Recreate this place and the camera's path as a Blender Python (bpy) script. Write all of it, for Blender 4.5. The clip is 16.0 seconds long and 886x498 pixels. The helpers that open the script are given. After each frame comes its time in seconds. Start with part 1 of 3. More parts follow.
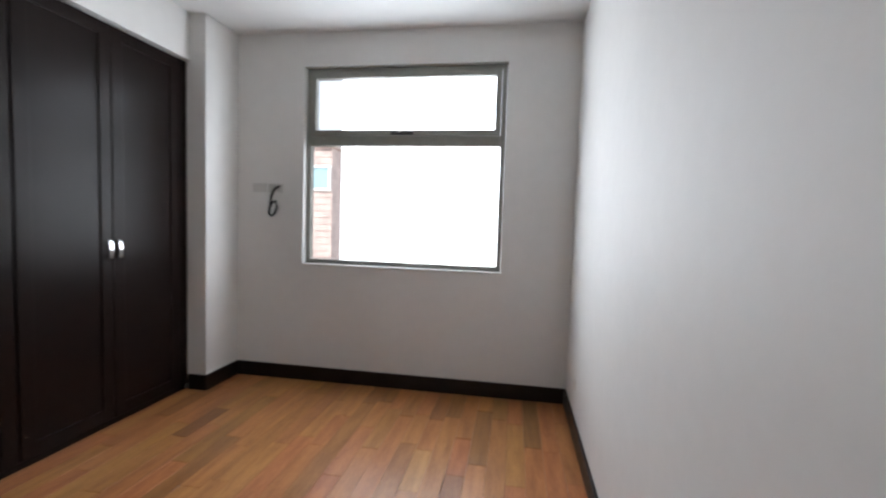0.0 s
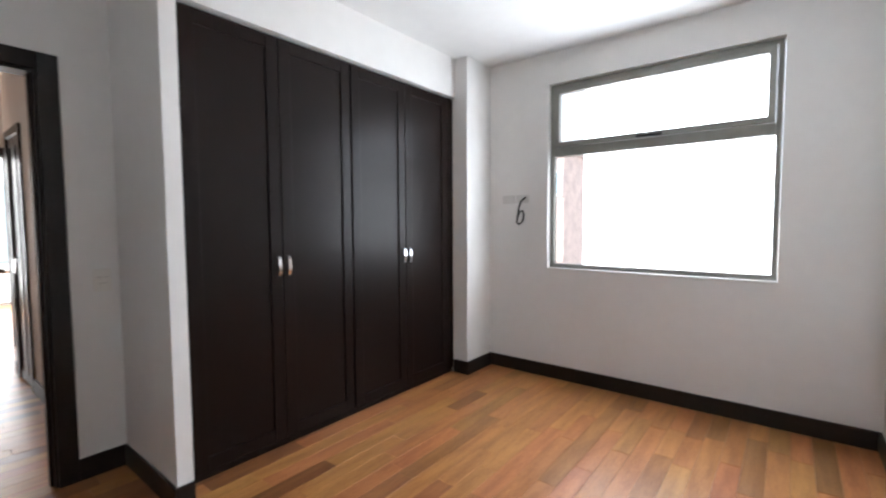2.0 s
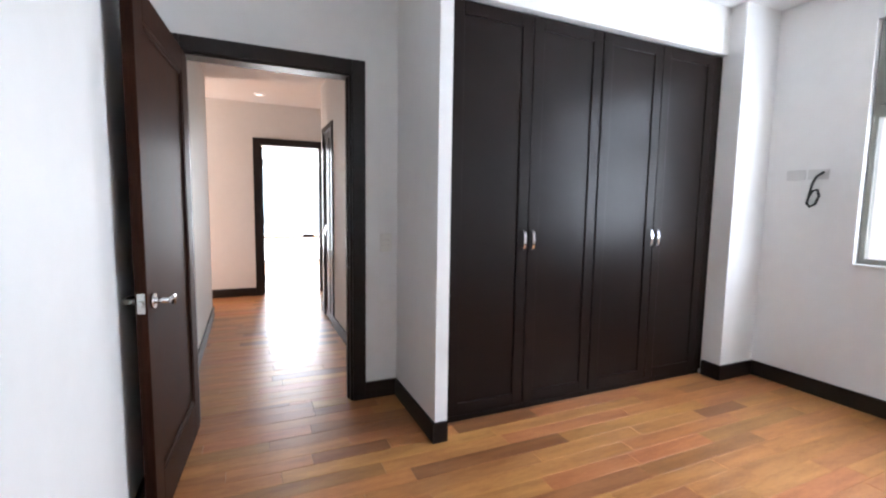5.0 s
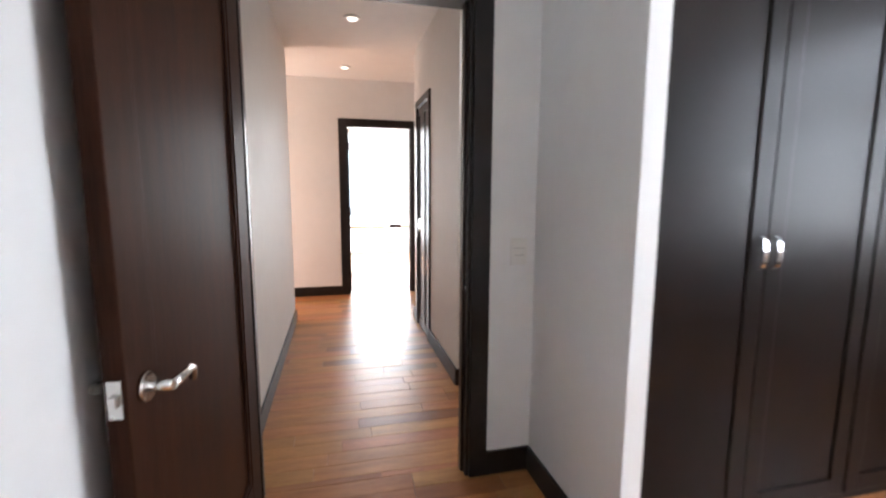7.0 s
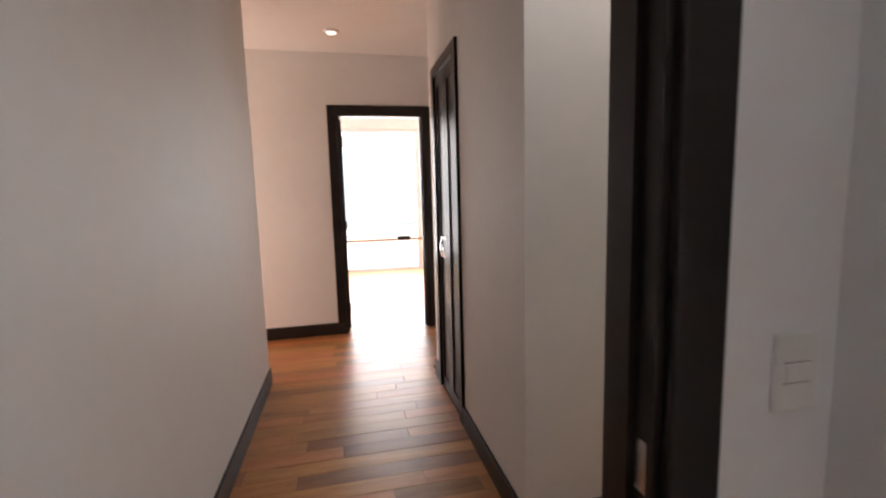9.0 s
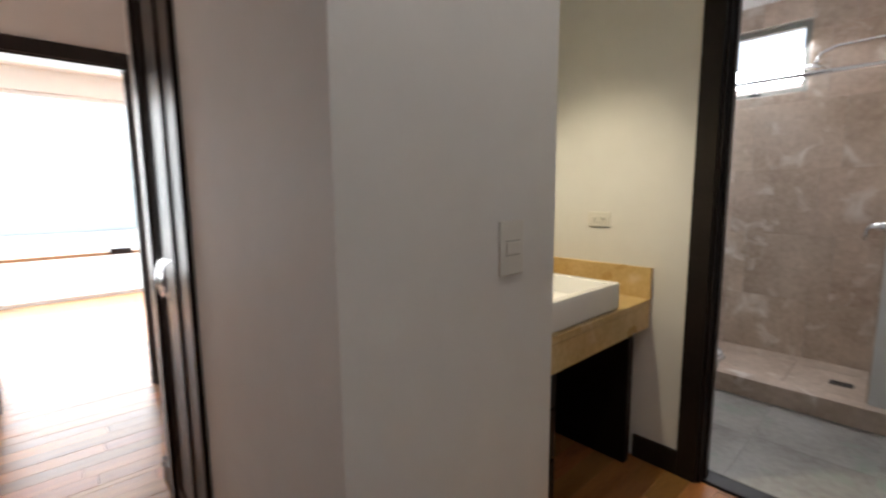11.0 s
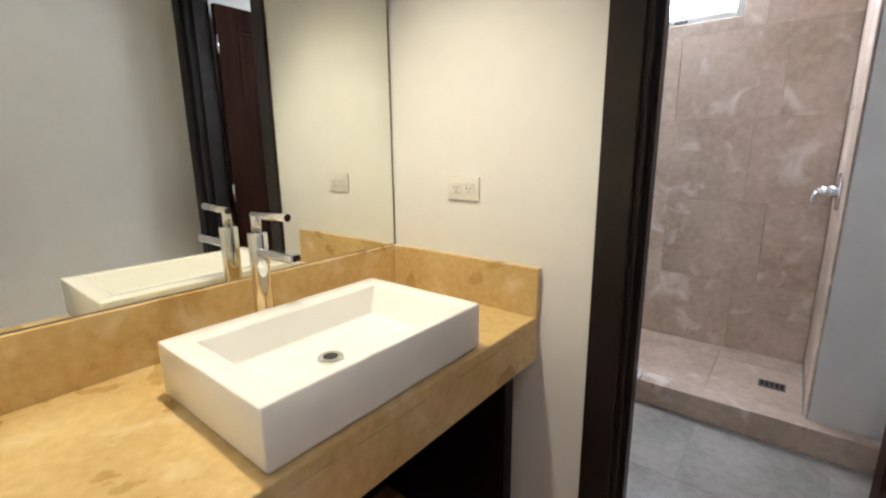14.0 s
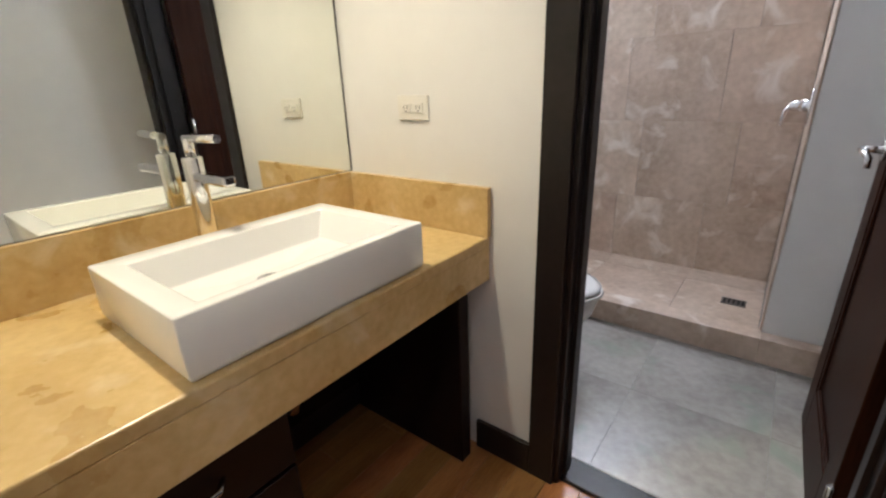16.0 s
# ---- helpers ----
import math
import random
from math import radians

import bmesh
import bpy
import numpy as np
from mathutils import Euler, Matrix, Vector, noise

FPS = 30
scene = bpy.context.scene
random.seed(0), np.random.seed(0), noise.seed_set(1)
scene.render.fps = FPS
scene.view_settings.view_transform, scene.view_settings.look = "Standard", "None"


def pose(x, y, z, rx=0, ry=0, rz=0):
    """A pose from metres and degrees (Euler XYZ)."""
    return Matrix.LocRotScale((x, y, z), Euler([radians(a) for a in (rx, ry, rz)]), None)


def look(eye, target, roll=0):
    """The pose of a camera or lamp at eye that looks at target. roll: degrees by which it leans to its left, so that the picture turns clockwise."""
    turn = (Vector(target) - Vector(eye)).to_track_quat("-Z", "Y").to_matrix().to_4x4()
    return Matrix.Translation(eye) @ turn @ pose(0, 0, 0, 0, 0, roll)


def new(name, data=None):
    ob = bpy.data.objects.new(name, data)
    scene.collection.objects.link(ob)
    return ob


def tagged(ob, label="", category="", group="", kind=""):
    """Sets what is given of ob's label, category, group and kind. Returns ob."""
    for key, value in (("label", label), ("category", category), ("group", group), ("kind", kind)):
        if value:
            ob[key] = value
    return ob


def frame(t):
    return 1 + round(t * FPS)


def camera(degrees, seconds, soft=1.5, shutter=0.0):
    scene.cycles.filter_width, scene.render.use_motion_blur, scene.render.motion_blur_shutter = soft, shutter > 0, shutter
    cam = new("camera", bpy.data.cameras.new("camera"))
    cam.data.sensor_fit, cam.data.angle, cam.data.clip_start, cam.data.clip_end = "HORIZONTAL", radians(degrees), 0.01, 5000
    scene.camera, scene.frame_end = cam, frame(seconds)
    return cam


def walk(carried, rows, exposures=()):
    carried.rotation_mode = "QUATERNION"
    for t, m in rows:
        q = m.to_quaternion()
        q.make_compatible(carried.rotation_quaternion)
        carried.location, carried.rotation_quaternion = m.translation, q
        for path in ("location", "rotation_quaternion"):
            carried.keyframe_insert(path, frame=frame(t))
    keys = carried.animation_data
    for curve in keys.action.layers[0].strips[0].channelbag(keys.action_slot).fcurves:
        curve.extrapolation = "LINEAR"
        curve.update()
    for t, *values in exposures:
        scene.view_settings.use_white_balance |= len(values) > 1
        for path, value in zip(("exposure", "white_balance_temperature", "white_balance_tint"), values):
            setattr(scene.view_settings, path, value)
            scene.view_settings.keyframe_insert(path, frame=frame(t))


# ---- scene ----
cam = camera(90.3, 16.0, soft=2.2, shutter=0.5)
PATH = [
    (0, (0.353, -0.329, 1.317), (0.034, 1.642, 1.196), 1.8),
    (0.5, (0.444, -0.399, 1.319), (-0.204, 1.489, 1.209), 0.9),
    (1, (0.42, -0.431, 1.31), (-0.495, 1.346, 1.231), 0.9),
    (1.5, (0.341, -0.499, 1.319), (-0.731, 1.186, 1.21), -0.2),
    (2, (0.312, -0.547, 1.34), (-0.923, 1.021, 1.223), -0.3),
    (2.5, (0.367, -0.579, 1.332), (-1.019, 0.856, 1.199), 0.3),
    (3, (0.388, -0.607, 1.32), (-1.14, 0.677, 1.193), 0.1),
    (3.5, (0.371, -0.642, 1.322), (-1.257, 0.512, 1.187), -0.0),
    (4, (0.364, -0.653, 1.322), (-1.326, 0.405, 1.172), -0.2),
    (4.5, (0.34, -0.673, 1.309), (-1.437, 0.225, 1.119), -0.2),
    (5, (0.22, -0.66, 1.292), (-1.6, 0.147, 1.097), 0.9),
    (5.2, (0.154, -0.669, 1.31), (-1.663, 0.141, 1.105), 0.4),
    (7.5, (-1.119, -0.572, 1.309), (-3.071, -0.209, 1.069), -0.4),
    (8, (-1.485, -0.527, 1.322), (-3.448, -0.212, 1.109), -1.1),
    (10.5, (-2.736, -0.296, 1.303), (-4.419, 0.754, 1.048), -0.9),
    (11, (-2.924, -0.18, 1.297), (-4.388, 1.159, 1.044), -0.5),
    (11.5, (-3.025, -0.078, 1.272), (-4.251, 1.467, 0.943), -1.9),
    (12, (-3.034, 0.070, 1.281), (-4.214, 1.653, 0.962), -2.7),
    (12.5, (-3.088, 0.335, 1.281), (-4.306, 1.878, 0.912), -1.7),
    (13, (-3.115, 0.504, 1.268), (-4.329, 2.028, 0.817), -0.3),
    (13.5, (-3.193, 0.683, 1.255), (-4.394, 2.233, 0.86), -0.2),
    (14, (-3.209, 0.761, 1.269), (-4.428, 2.288, 0.842), -0.6),
    (14.5, (-3.167, 0.809, 1.275), (-4.45, 2.285, 0.857), -0.5),
    (15, (-3.13, 0.829, 1.246), (-4.391, 2.29, 0.719), -1.1),
    (15.5, (-3.112, 0.831, 1.214), (-4.337, 2.259, 0.535), -2.3),
    (16, (-3.109, 0.834, 1.217), (-4.264, 2.313, 0.525), -2.2),
]
EXPOSURES = [(0, 0.88, 6200, 10), (1, 1.05, 6250, 10), (2, 1.5, 6150, 10), (3.5, 1.85, 5950, 10), (5, 2.1, 5800, 10), (7.5, 2.2, 6150, 12),
             (8.2, 1.92, 6300, 15), (10.5, 1.1, 6500, 13), (11, 1.4, 6100, 10), (11.5, 1.9, 6000, 9), (12.5, 2.15, 5900, 9), (14, 1.98, 5780, 11), (16, 1.92, 5750, 12)]
walk(cam, [(t, look(eye, target, roll)) for t, eye, target, roll in PATH], EXPOSURES)

# ---- daylight: pale sky, sun from the south-west, behind the bedroom's window wall ----
SUN_EL, SUN_AZ = radians(40), radians(238)      # azimuth from +y, clockwise seen from above
world = bpy.data.worlds.new("sky")
scene.world = world
world.use_nodes = True
wn = world.node_tree
sky = wn.nodes.new("ShaderNodeTexSky")
sky.sky_type, sky.sun_disc = 'NISHITA', False
sky.sun_elevation, sky.sun_rotation = SUN_EL, SUN_AZ
sky.dust_density, sky.ozone_density = 3.0, 0.6
haze = wn.nodes.new("ShaderNodeMixRGB")         # thin high cloud whitens the sky
haze.inputs[0].default_value = 0.6
haze.inputs[2].default_value = (7.0, 7.2, 7.5, 1)
wn.links.new(sky.outputs[0], haze.inputs[1])
wn.links.new(haze.outputs[0], wn.nodes["Background"].inputs[0])
wn.nodes["Background"].inputs[1].default_value = 0.12


def lamp(name, kind, m, energy, colour, **kw):
    d = bpy.data.lights.new(name, kind)
    d.energy, d.color = energy, colour
    for k, v in kw.items():
        if k == "size":
            d.size = v
        elif k == "size_y":
            d.shape, d.size_y = 'RECTANGLE', v
        elif k == "angle":
            d.angle = v
        elif k == "radius":
            d.shadow_soft_size = v
        elif k == "spot":
            d.spot_size, d.spot_blend = radians(v), 0.6
    ob = new(name, d)
    ob.matrix_world = m
    return ob


sun_dir = Vector((math.sin(SUN_AZ) * math.cos(SUN_EL), math.cos(SUN_AZ) * math.cos(SUN_EL), math.sin(SUN_EL)))
lamp("sun", 'SUN', look(sun_dir * 30, (0, 0, 0)), 5.0, (1.0, 0.95, 0.88), angle=radians(0.5))
# sky light entering by the three windows
lamp("window_skylight", 'AREA', look((-0.41, 3.115, 1.72), (-0.41, 0, 1.72)), 18, (0.90, 0.95, 1.0), size=1.30, size_y=1.50)
lamp("far_window_skylight", 'AREA', look((-9.90, 0.0, 1.4), (-6, 0, 1.1)), 62, (1.0, 0.97, 0.93), size=3.6, size_y=2.3)
lamp("shower_skylight", 'AREA', look((-3.84, 3.81, 2.20), (-3.6, 2.5, 0.6)), 9, (0.96, 0.97, 1.0), size=0.55, size_y=0.40)
# warm fill added in an unseen lobby opening, brightens the hall's end wall
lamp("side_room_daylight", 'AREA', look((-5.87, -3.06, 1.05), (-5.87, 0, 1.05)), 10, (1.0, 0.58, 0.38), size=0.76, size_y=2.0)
# hall downlight
lamp("hall_lamp", 'SPOT', look((-4.45, -0.46, 2.60), (-4.45, -0.46, 0)), 1.0, (1.0, 0.82, 0.66), radius=0.05, spot=130)
# unseen lamp, added to brighten the wall before the vanity
lamp("passage_lamp", 'SPOT', look((-3.05, 0.45, 2.56), (-3.05, 0.45, 0)), 5, (1.0, 0.92, 0.85), radius=0.05, spot=150)
# warm downlight over the vanity
lamp("vanity_lamp", 'SPOT', look((-4.00, 1.24, 2.55), (-4.00, 1.24, 0)), 28, (1.0, 0.85, 0.57), radius=0.04, spot=84)


# ---- materials ----
def material(name, colour, rough=0.5, metal=0.0, scale=6.0, vary=0.06, bump=0.0, bump_scale=60.0, coat=0.0,
             stretch=(1, 1, 1), per_object=0.0, second=None, veins=None, spec=0.5, rvar=1.0):
    """Colour with broad and fine noise, fine relief, optional piece-to-piece variation and veins."""
    m = bpy.data.materials.new(name)
    m.use_nodes = True
    nt = m.node_tree
    N, L = nt.nodes, nt.links
    b = N["Principled BSDF"]
    b.inputs["Roughness"].default_value = rough
    b.inputs["Metallic"].default_value = metal
    b.inputs["Coat Weight"].default_value = coat
    b.inputs["Specular IOR Level"].default_value = spec
    geo = N.new("ShaderNodeNewGeometry")
    mp = N.new("ShaderNodeMapping")
    mp.inputs["Scale"].default_value = stretch
    L.new(geo.outputs["Position"], mp.inputs[0])
    vec = mp.outputs[0]
    info = N.new("ShaderNodeObjectInfo")
    if per_object:
        add = N.new("ShaderNodeVectorMath")
        sc = N.new("ShaderNodeVectorMath")
        sc.operation = 'SCALE'
        sc.inputs[0].default_value = (37.0, 11.0, 23.0)
        L.new(info.outputs["Random"], sc.inputs["Scale"])
        L.new(vec, add.inputs[0])
        L.new(sc.outputs[0], add.inputs[1])
        vec = add.outputs[0]

    def noise_node(s, detail):
        n = N.new("ShaderNodeTexNoise")
        n.inputs["Scale"].default_value, n.inputs["Detail"].default_value = s, detail
        L.new(vec, n.inputs["Vector"])
        return n.outputs["Fac"]

    broad, fine = noise_node(scale, 5), noise_node(scale * 9, 4)
    mixf = N.new("ShaderNodeMath")
    mixf.operation = 'MULTIPLY_ADD'
    mixf.inputs[1].default_value = 0.65
    f2 = N.new("ShaderNodeMath")
    f2.operation = 'MULTIPLY'
    f2.inputs[1].default_value = 0.35
    L.new(fine, f2.inputs[0])
    L.new(broad, mixf.inputs[0])
    L.new(f2.outputs[0], mixf.inputs[2])
    ramp = N.new("ShaderNodeValToRGB")
    c = Vector(colour)
    second = Vector(second) if second else c * (1 + 2.2 * vary)
    ramp.color_ramp.elements[0].position, ramp.color_ramp.elements[1].position = 0.34, 0.66
    ramp.color_ramp.elements[0].color = (*(c * (1 - vary)), 1)
    ramp.color_ramp.elements[1].color = (*second, 1)
    L.new(mixf.outputs[0], ramp.inputs[0])
    out = ramp.outputs[0]
    if veins:
        vn = N.new("ShaderNodeTexNoise")
        vn.inputs["Scale"].default_value, vn.inputs["Detail"].default_value = veins[1], 7
        vn.inputs["Distortion"].default_value = 0.7
        L.new(vec, vn.inputs["Vector"])
        vr = N.new("ShaderNodeValToRGB")
        e = vr.color_ramp.elements
        e[0].position, e[0].color = 0.57, (0, 0, 0, 1)
        e[1].position, e[1].color = 0.72, (1, 1, 1, 1)
        L.new(vn.outputs["Fac"], vr.inputs[0])
        vm = N.new("ShaderNodeMix")
        vm.data_type = 'RGBA'
        vm.inputs["B"].default_value = (*veins[0], 1)
        for s in vm.inputs:
            if s.name == "B" and s.type == 'RGBA':
                s.default_value = (*veins[0], 1)
            if s.name == "A" and s.type == 'RGBA':
                L.new(out, s)
        fm = N.new("ShaderNodeMath")
        fm.operation = 'MULTIPLY'
        fm.inputs[1].default_value = 0.75
        L.new(vr.outputs[0], fm.inputs[0])
        L.new(fm.outputs[0], vm.inputs[0])
        out = [s for s in vm.outputs if s.type == 'RGBA'][0]
    if per_object:
        hsv = N.new("ShaderNodeHueSaturation")
        rng = N.new("ShaderNodeMapRange")
        rng.inputs["To Min"].default_value, rng.inputs["To Max"].default_value = 1 + 0.4 * per_object, 1 - 1.5 * per_object
        pw = N.new("ShaderNodeMath")                # most pieces pale, a few dark
        pw.operation = 'POWER'
        pw.inputs[1].default_value = 3.5
        L.new(info.outputs["Random"], pw.inputs[0])
        L.new(pw.outputs[0], rng.inputs[0])
        L.new(rng.outputs[0], hsv.inputs["Value"])
        hue = N.new("ShaderNodeMapRange")
        mul = N.new("ShaderNodeMath")
        mul.operation = 'MULTIPLY'
        mul.inputs[1].default_value = 7.31
        frac = N.new("ShaderNodeMath")
        frac.operation = 'FRACT'
        L.new(info.outputs["Random"], mul.inputs[0])
        L.new(mul.outputs[0], frac.inputs[0])
        L.new(frac.outputs[0], hue.inputs[0])
        hue.inputs["To Min"].default_value, hue.inputs["To Max"].default_value = 0.5 - per_object * 0.045, 0.5 + per_object * 0.025
        L.new(hue.outputs[0], hsv.inputs["Hue"])
        L.new(out, hsv.inputs["Color"])
        out = hsv.outputs[0]
    L.new(out, b.inputs["Base Color"])
    rr = N.new("ShaderNodeMapRange")
    rr.inputs["To Min"].default_value, rr.inputs["To Max"].default_value = max(rough - 0.07 * rvar, 0.02), min(rough + 0.09 * rvar, 1)
    L.new(broad, rr.inputs[0])
    L.new(rr.outputs[0], b.inputs["Roughness"])
    if bump:
        bn = noise_node(bump_scale, 3)
        bp = N.new("ShaderNodeBump")
        bp.inputs["Strength"].default_value, bp.inputs["Distance"].default_value = bump, 0.004
        L.new(bn, bp.inputs["Height"])
        L.new(bp.outputs[0], b.inputs["Normal"])
    return m


PAINT = material("white_wall_paint", (0.72, 0.71, 0.69), 0.62, scale=1.3, vary=0.02, bump=0.12, bump_scale=45)
CEIL = material("ceiling_paint", (0.80, 0.80, 0.79), 0.75, scale=1.0, vary=0.02, bump=0.1, bump_scale=50)
WENGE = material("dark_wenge_lacquer", (0.0100, 0.0058, 0.0048), 0.29, scale=1.5, vary=0.05, spec=0.13, rvar=0.0)
DOORWOOD = material("dark_brown_door_wood", (0.022, 0.0078, 0.0042), 0.46, scale=4, vary=0.30, bump=0.08, bump_scale=30, stretch=(7, 7, 0.5), spec=0.06, rvar=0.4)
TRIM = material("dark_trim_wood", (0.012, 0.0085, 0.0075), 0.38, scale=6, vary=0.25, bump=0.08, bump_scale=40, spec=0.3, rvar=0.4)
PLANK = material("oiled_hardwood_plank", (0.315, 0.122, 0.034), 0.32, scale=4, vary=0.13, bump=0.10, bump_scale=40,
                 stretch=(5, 0.7, 5), per_object=0.30, second=(0.46, 0.215, 0.070))
SUBFLOOR = material("dark_joint_filler", (0.05, 0.022, 0.01), 0.7)
GOLD = material("honey_travertine", (0.56, 0.365, 0.125), 0.28, scale=5, vary=0.18, bump=0.05, second=(0.68, 0.51, 0.25), veins=((0.74, 0.63, 0.43), 6))
TRAV = material("rose_travertine_tile", (0.50, 0.375, 0.275), 0.36, scale=3.2, vary=0.22, bump=0.05, per_object=0.10,
                second=(0.66, 0.54, 0.44), veins=((0.86, 0.81, 0.75), 6))
MARBLE = material("pale_grey_marble_tile", (0.29, 0.268, 0.237), 0.32, scale=3.0, vary=0.20, bump=0.04, per_object=0.06,
                  second=(0.43, 0.41, 0.375), veins=((0.27, 0.32, 0.26), 5))
PALEGROUT = material("pale_grout", (0.40, 0.385, 0.365), 0.8, vary=0.1)
GREYPLATE = material("grey_plastic", (0.57, 0.56, 0.54), 0.4, scale=8, vary=0.03)
RAILM = material("warm_wood_rail", (0.36, 0.22, 0.12), 0.5, scale=6, vary=0.15)
GROUT = material("grey_grout", (0.42, 0.38, 0.34), 0.85, vary=0.1, bump=0.2)
CERAMIC = material("glazed_white_ceramic", (0.80, 0.79, 0.77), 0.14, scale=2, vary=0.01, coat=0.3)
CHROME = material("polished_chrome", (0.75, 0.75, 0.76), 0.08, metal=1.0, scale=20, vary=0.02)
NICKEL = material("brushed_nickel", (0.62, 0.61, 0.59), 0.24, metal=1.0, scale=30, vary=0.05)
ALU = material("bronze_grey_aluminium", (0.24, 0.235, 0.21), 0.42, metal=0.35, scale=14, vary=0.05)
PLATE = material("ivory_plastic", (0.70, 0.68, 0.63), 0.38, scale=8, vary=0.02)
BLACK = material("black_rubber", (0.012, 0.012, 0.012), 0.5, vary=0.2)
DRAINM = material("dull_steel_grate", (0.22, 0.21, 0.20), 0.4, metal=0.9, vary=0.1)
SIDING = material("brown_facade_boards", (0.42, 0.335, 0.31), 0.7, scale=3, vary=0.15, bump=0.2)
WHITEFRAME = material("white_window_frame", (0.75, 0.75, 0.75), 0.5)
GROUNDM = material("pale_concrete_ground", (0.50, 0.49, 0.46), 0.9, scale=0.4, vary=0.1, bump=0.2)
HIDDEN = material("dark_cabinet_interior", (0.014, 0.010, 0.009), 0.5, vary=0.2)


def plain(name, colour, rough, **kw):
    m = bpy.data.materials.new(name)
    m.use_nodes = True
    b = m.node_tree.nodes["Principled BSDF"]
    b.inputs["Base Color"].default_value = (*colour, 1)
    b.inputs["Roughness"].default_value = rough
    b.inputs["Metallic"].default_value = kw.get("metal", 0)
    b.inputs["Transmission Weight"].default_value = kw.get("glass", 0)
    b.inputs["IOR"].default_value = kw.get("ior", 1.45)
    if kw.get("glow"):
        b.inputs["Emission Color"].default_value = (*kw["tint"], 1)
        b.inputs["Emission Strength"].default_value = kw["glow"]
    return m


GLASS = plain("clear_glass", (1, 1, 1), 0.0, glass=1.0, ior=1.1)
BLUEGLASS = plain("blue_reflecting_glass", (0.30, 0.45, 0.50), 0.1)
MIRROR = plain("silvered_mirror", (0.90, 0.92, 0.86), 0.01, metal=1.0)
# pale blue emission on the hills stands in for distance haze
HAZEHILL = plain("haze_glow_hillside", (0.30, 0.36, 0.34), 0.9, glow=0.30, tint=(0.86, 0.95, 1.0))
BULB = plain("lit_lamp_diffuser", (1, 1, 1), 0.5, glow=0.5, tint=(1.0, 0.85, 0.7))


# ---- mesh helpers ----
def add_box(bm, x0, x1, y0, y1, z0, z1, bevel=0.0):
    vs = [bm.verts.new((x, y, z)) for x in (x0, x1) for y in (y0, y1) for z in (z0, z1)]
    fs = [bm.faces.new([vs[i] for i in f]) for f in
          ((0, 1, 3, 2), (4, 6, 7, 5), (0, 4, 5, 1), (2, 3, 7, 6), (0, 2, 6, 4), (1, 5, 7, 3))]
    if bevel:
        es = list({e for f in fs for e in f.edges})
        bmesh.ops.bevel(bm, geom=es, offset=bevel, segments=2, profile=0.5, affect='EDGES')
    return bm


def boxes(*specs, bevel=0.0):
    bm = bmesh.new()
    for s in specs:
        add_box(bm, *s, bevel=bevel)
    return bm


def add_tube(bm, points, r, seg=14, caps=True):
    """A round bar along the points."""
    pts = [Vector(p) for p in points]
    rings = []
    ref = None
    for i, p in enumerate(pts):
        d = (pts[min(i + 1, len(pts) - 1)] - pts[max(i - 1, 0)]).normalized()
        if ref is None:
            ref = Vector((0, 0, 1)) if abs(d.z) < 0.9 else Vector((1, 0, 0))
        a = (ref - d * ref.dot(d)).normalized()
        ref = a
        b = d.cross(a)
        rr = r[i] if isinstance(r, (list, tuple)) else r
        rings.append([bm.verts.new(p + (a * math.cos(t) + b * math.sin(t)) * rr)
                      for t in (2 * math.pi * k / seg for k in range(seg))])
    for q, s in zip(rings, rings[1:]):
        for k in range(seg):
            f = bm.faces.new((q[k], q[(k + 1) % seg], s[(k + 1) % seg], s[k]))
            f.smooth = True
    if caps:
        bm.faces.new(list(reversed(rings[0])))
        bm.faces.new(rings[-1])
    return bm


def tube(points, r, seg=14):
    return add_tube(bmesh.new(), points, r, seg)


def mesh_of(name, bm, mat):
    bmesh.ops.recalc_face_normals(bm, faces=bm.faces)
    me = bpy.data.meshes.new(name)
    bm.to_mesh(me)
    bm.free()
    me.materials.append(mat)
    return me


def part(name, bm, mat, parent=None, label=""):
    ob = new(name, mesh_of(name, bm, mat))
    if parent:
        ob.parent = parent
    return tagged(ob, label)


def thing(name, label, category, m=None, group=""):
    ob = new(name)
    ob.empty_display_size = 0.1
    if m:
        ob.matrix_basis = m
    return tagged(ob, label, category, group)


def setting(name, bm, mat, label=""):
    return tagged(part(name, bm, mat), label or name.replace("_", " "), name.split("_")[0], "", "structure")


# ---- plan ----
XE, XW, YN, YS = 0.77, -2.58, 2.98, -1.10        # bedroom faces
ZB, ZH, ZA = 2.76, 2.64, 2.60                    # ceilings: bedroom, hall, alcove and shower
XH = -2.70                                       # hall face of the bedroom's door wall
DY0, DY1, DZ = -0.98, -0.045, 2.10               # bedroom door opening
YHN, YHS = 0.152, -1.05                          # hall walls
XSTUB, YP = -3.53, 0.742                         # face and end of the wall before the vanity
XCOR, XNC = -5.338, -5.18                        # hall's end corners, south and north
XEND = -6.40
FY0, FY1 = -0.50, 0.33                           # far door opening
XM, YEND = -4.332, 1.885                         # mirror wall, alcove end wall
SX0, SX1 = -3.522, -2.818                         # shower-room door opening
YB, XBE = 3.76, -2.72   
XSW, YC, XP = -4.60, 2.985, -3.045               # shower-room west wall, curb front, pier face
                          # shower back wall, shower-room east wall
WX0, WX1, WZ0, WZ1 = -1.325, 0.258, 0.95, 2.50   # bedroom window
QX0, QX1, QZ0, QZ1 = -4.15, -3.54, 1.965, 2.44    # shower window

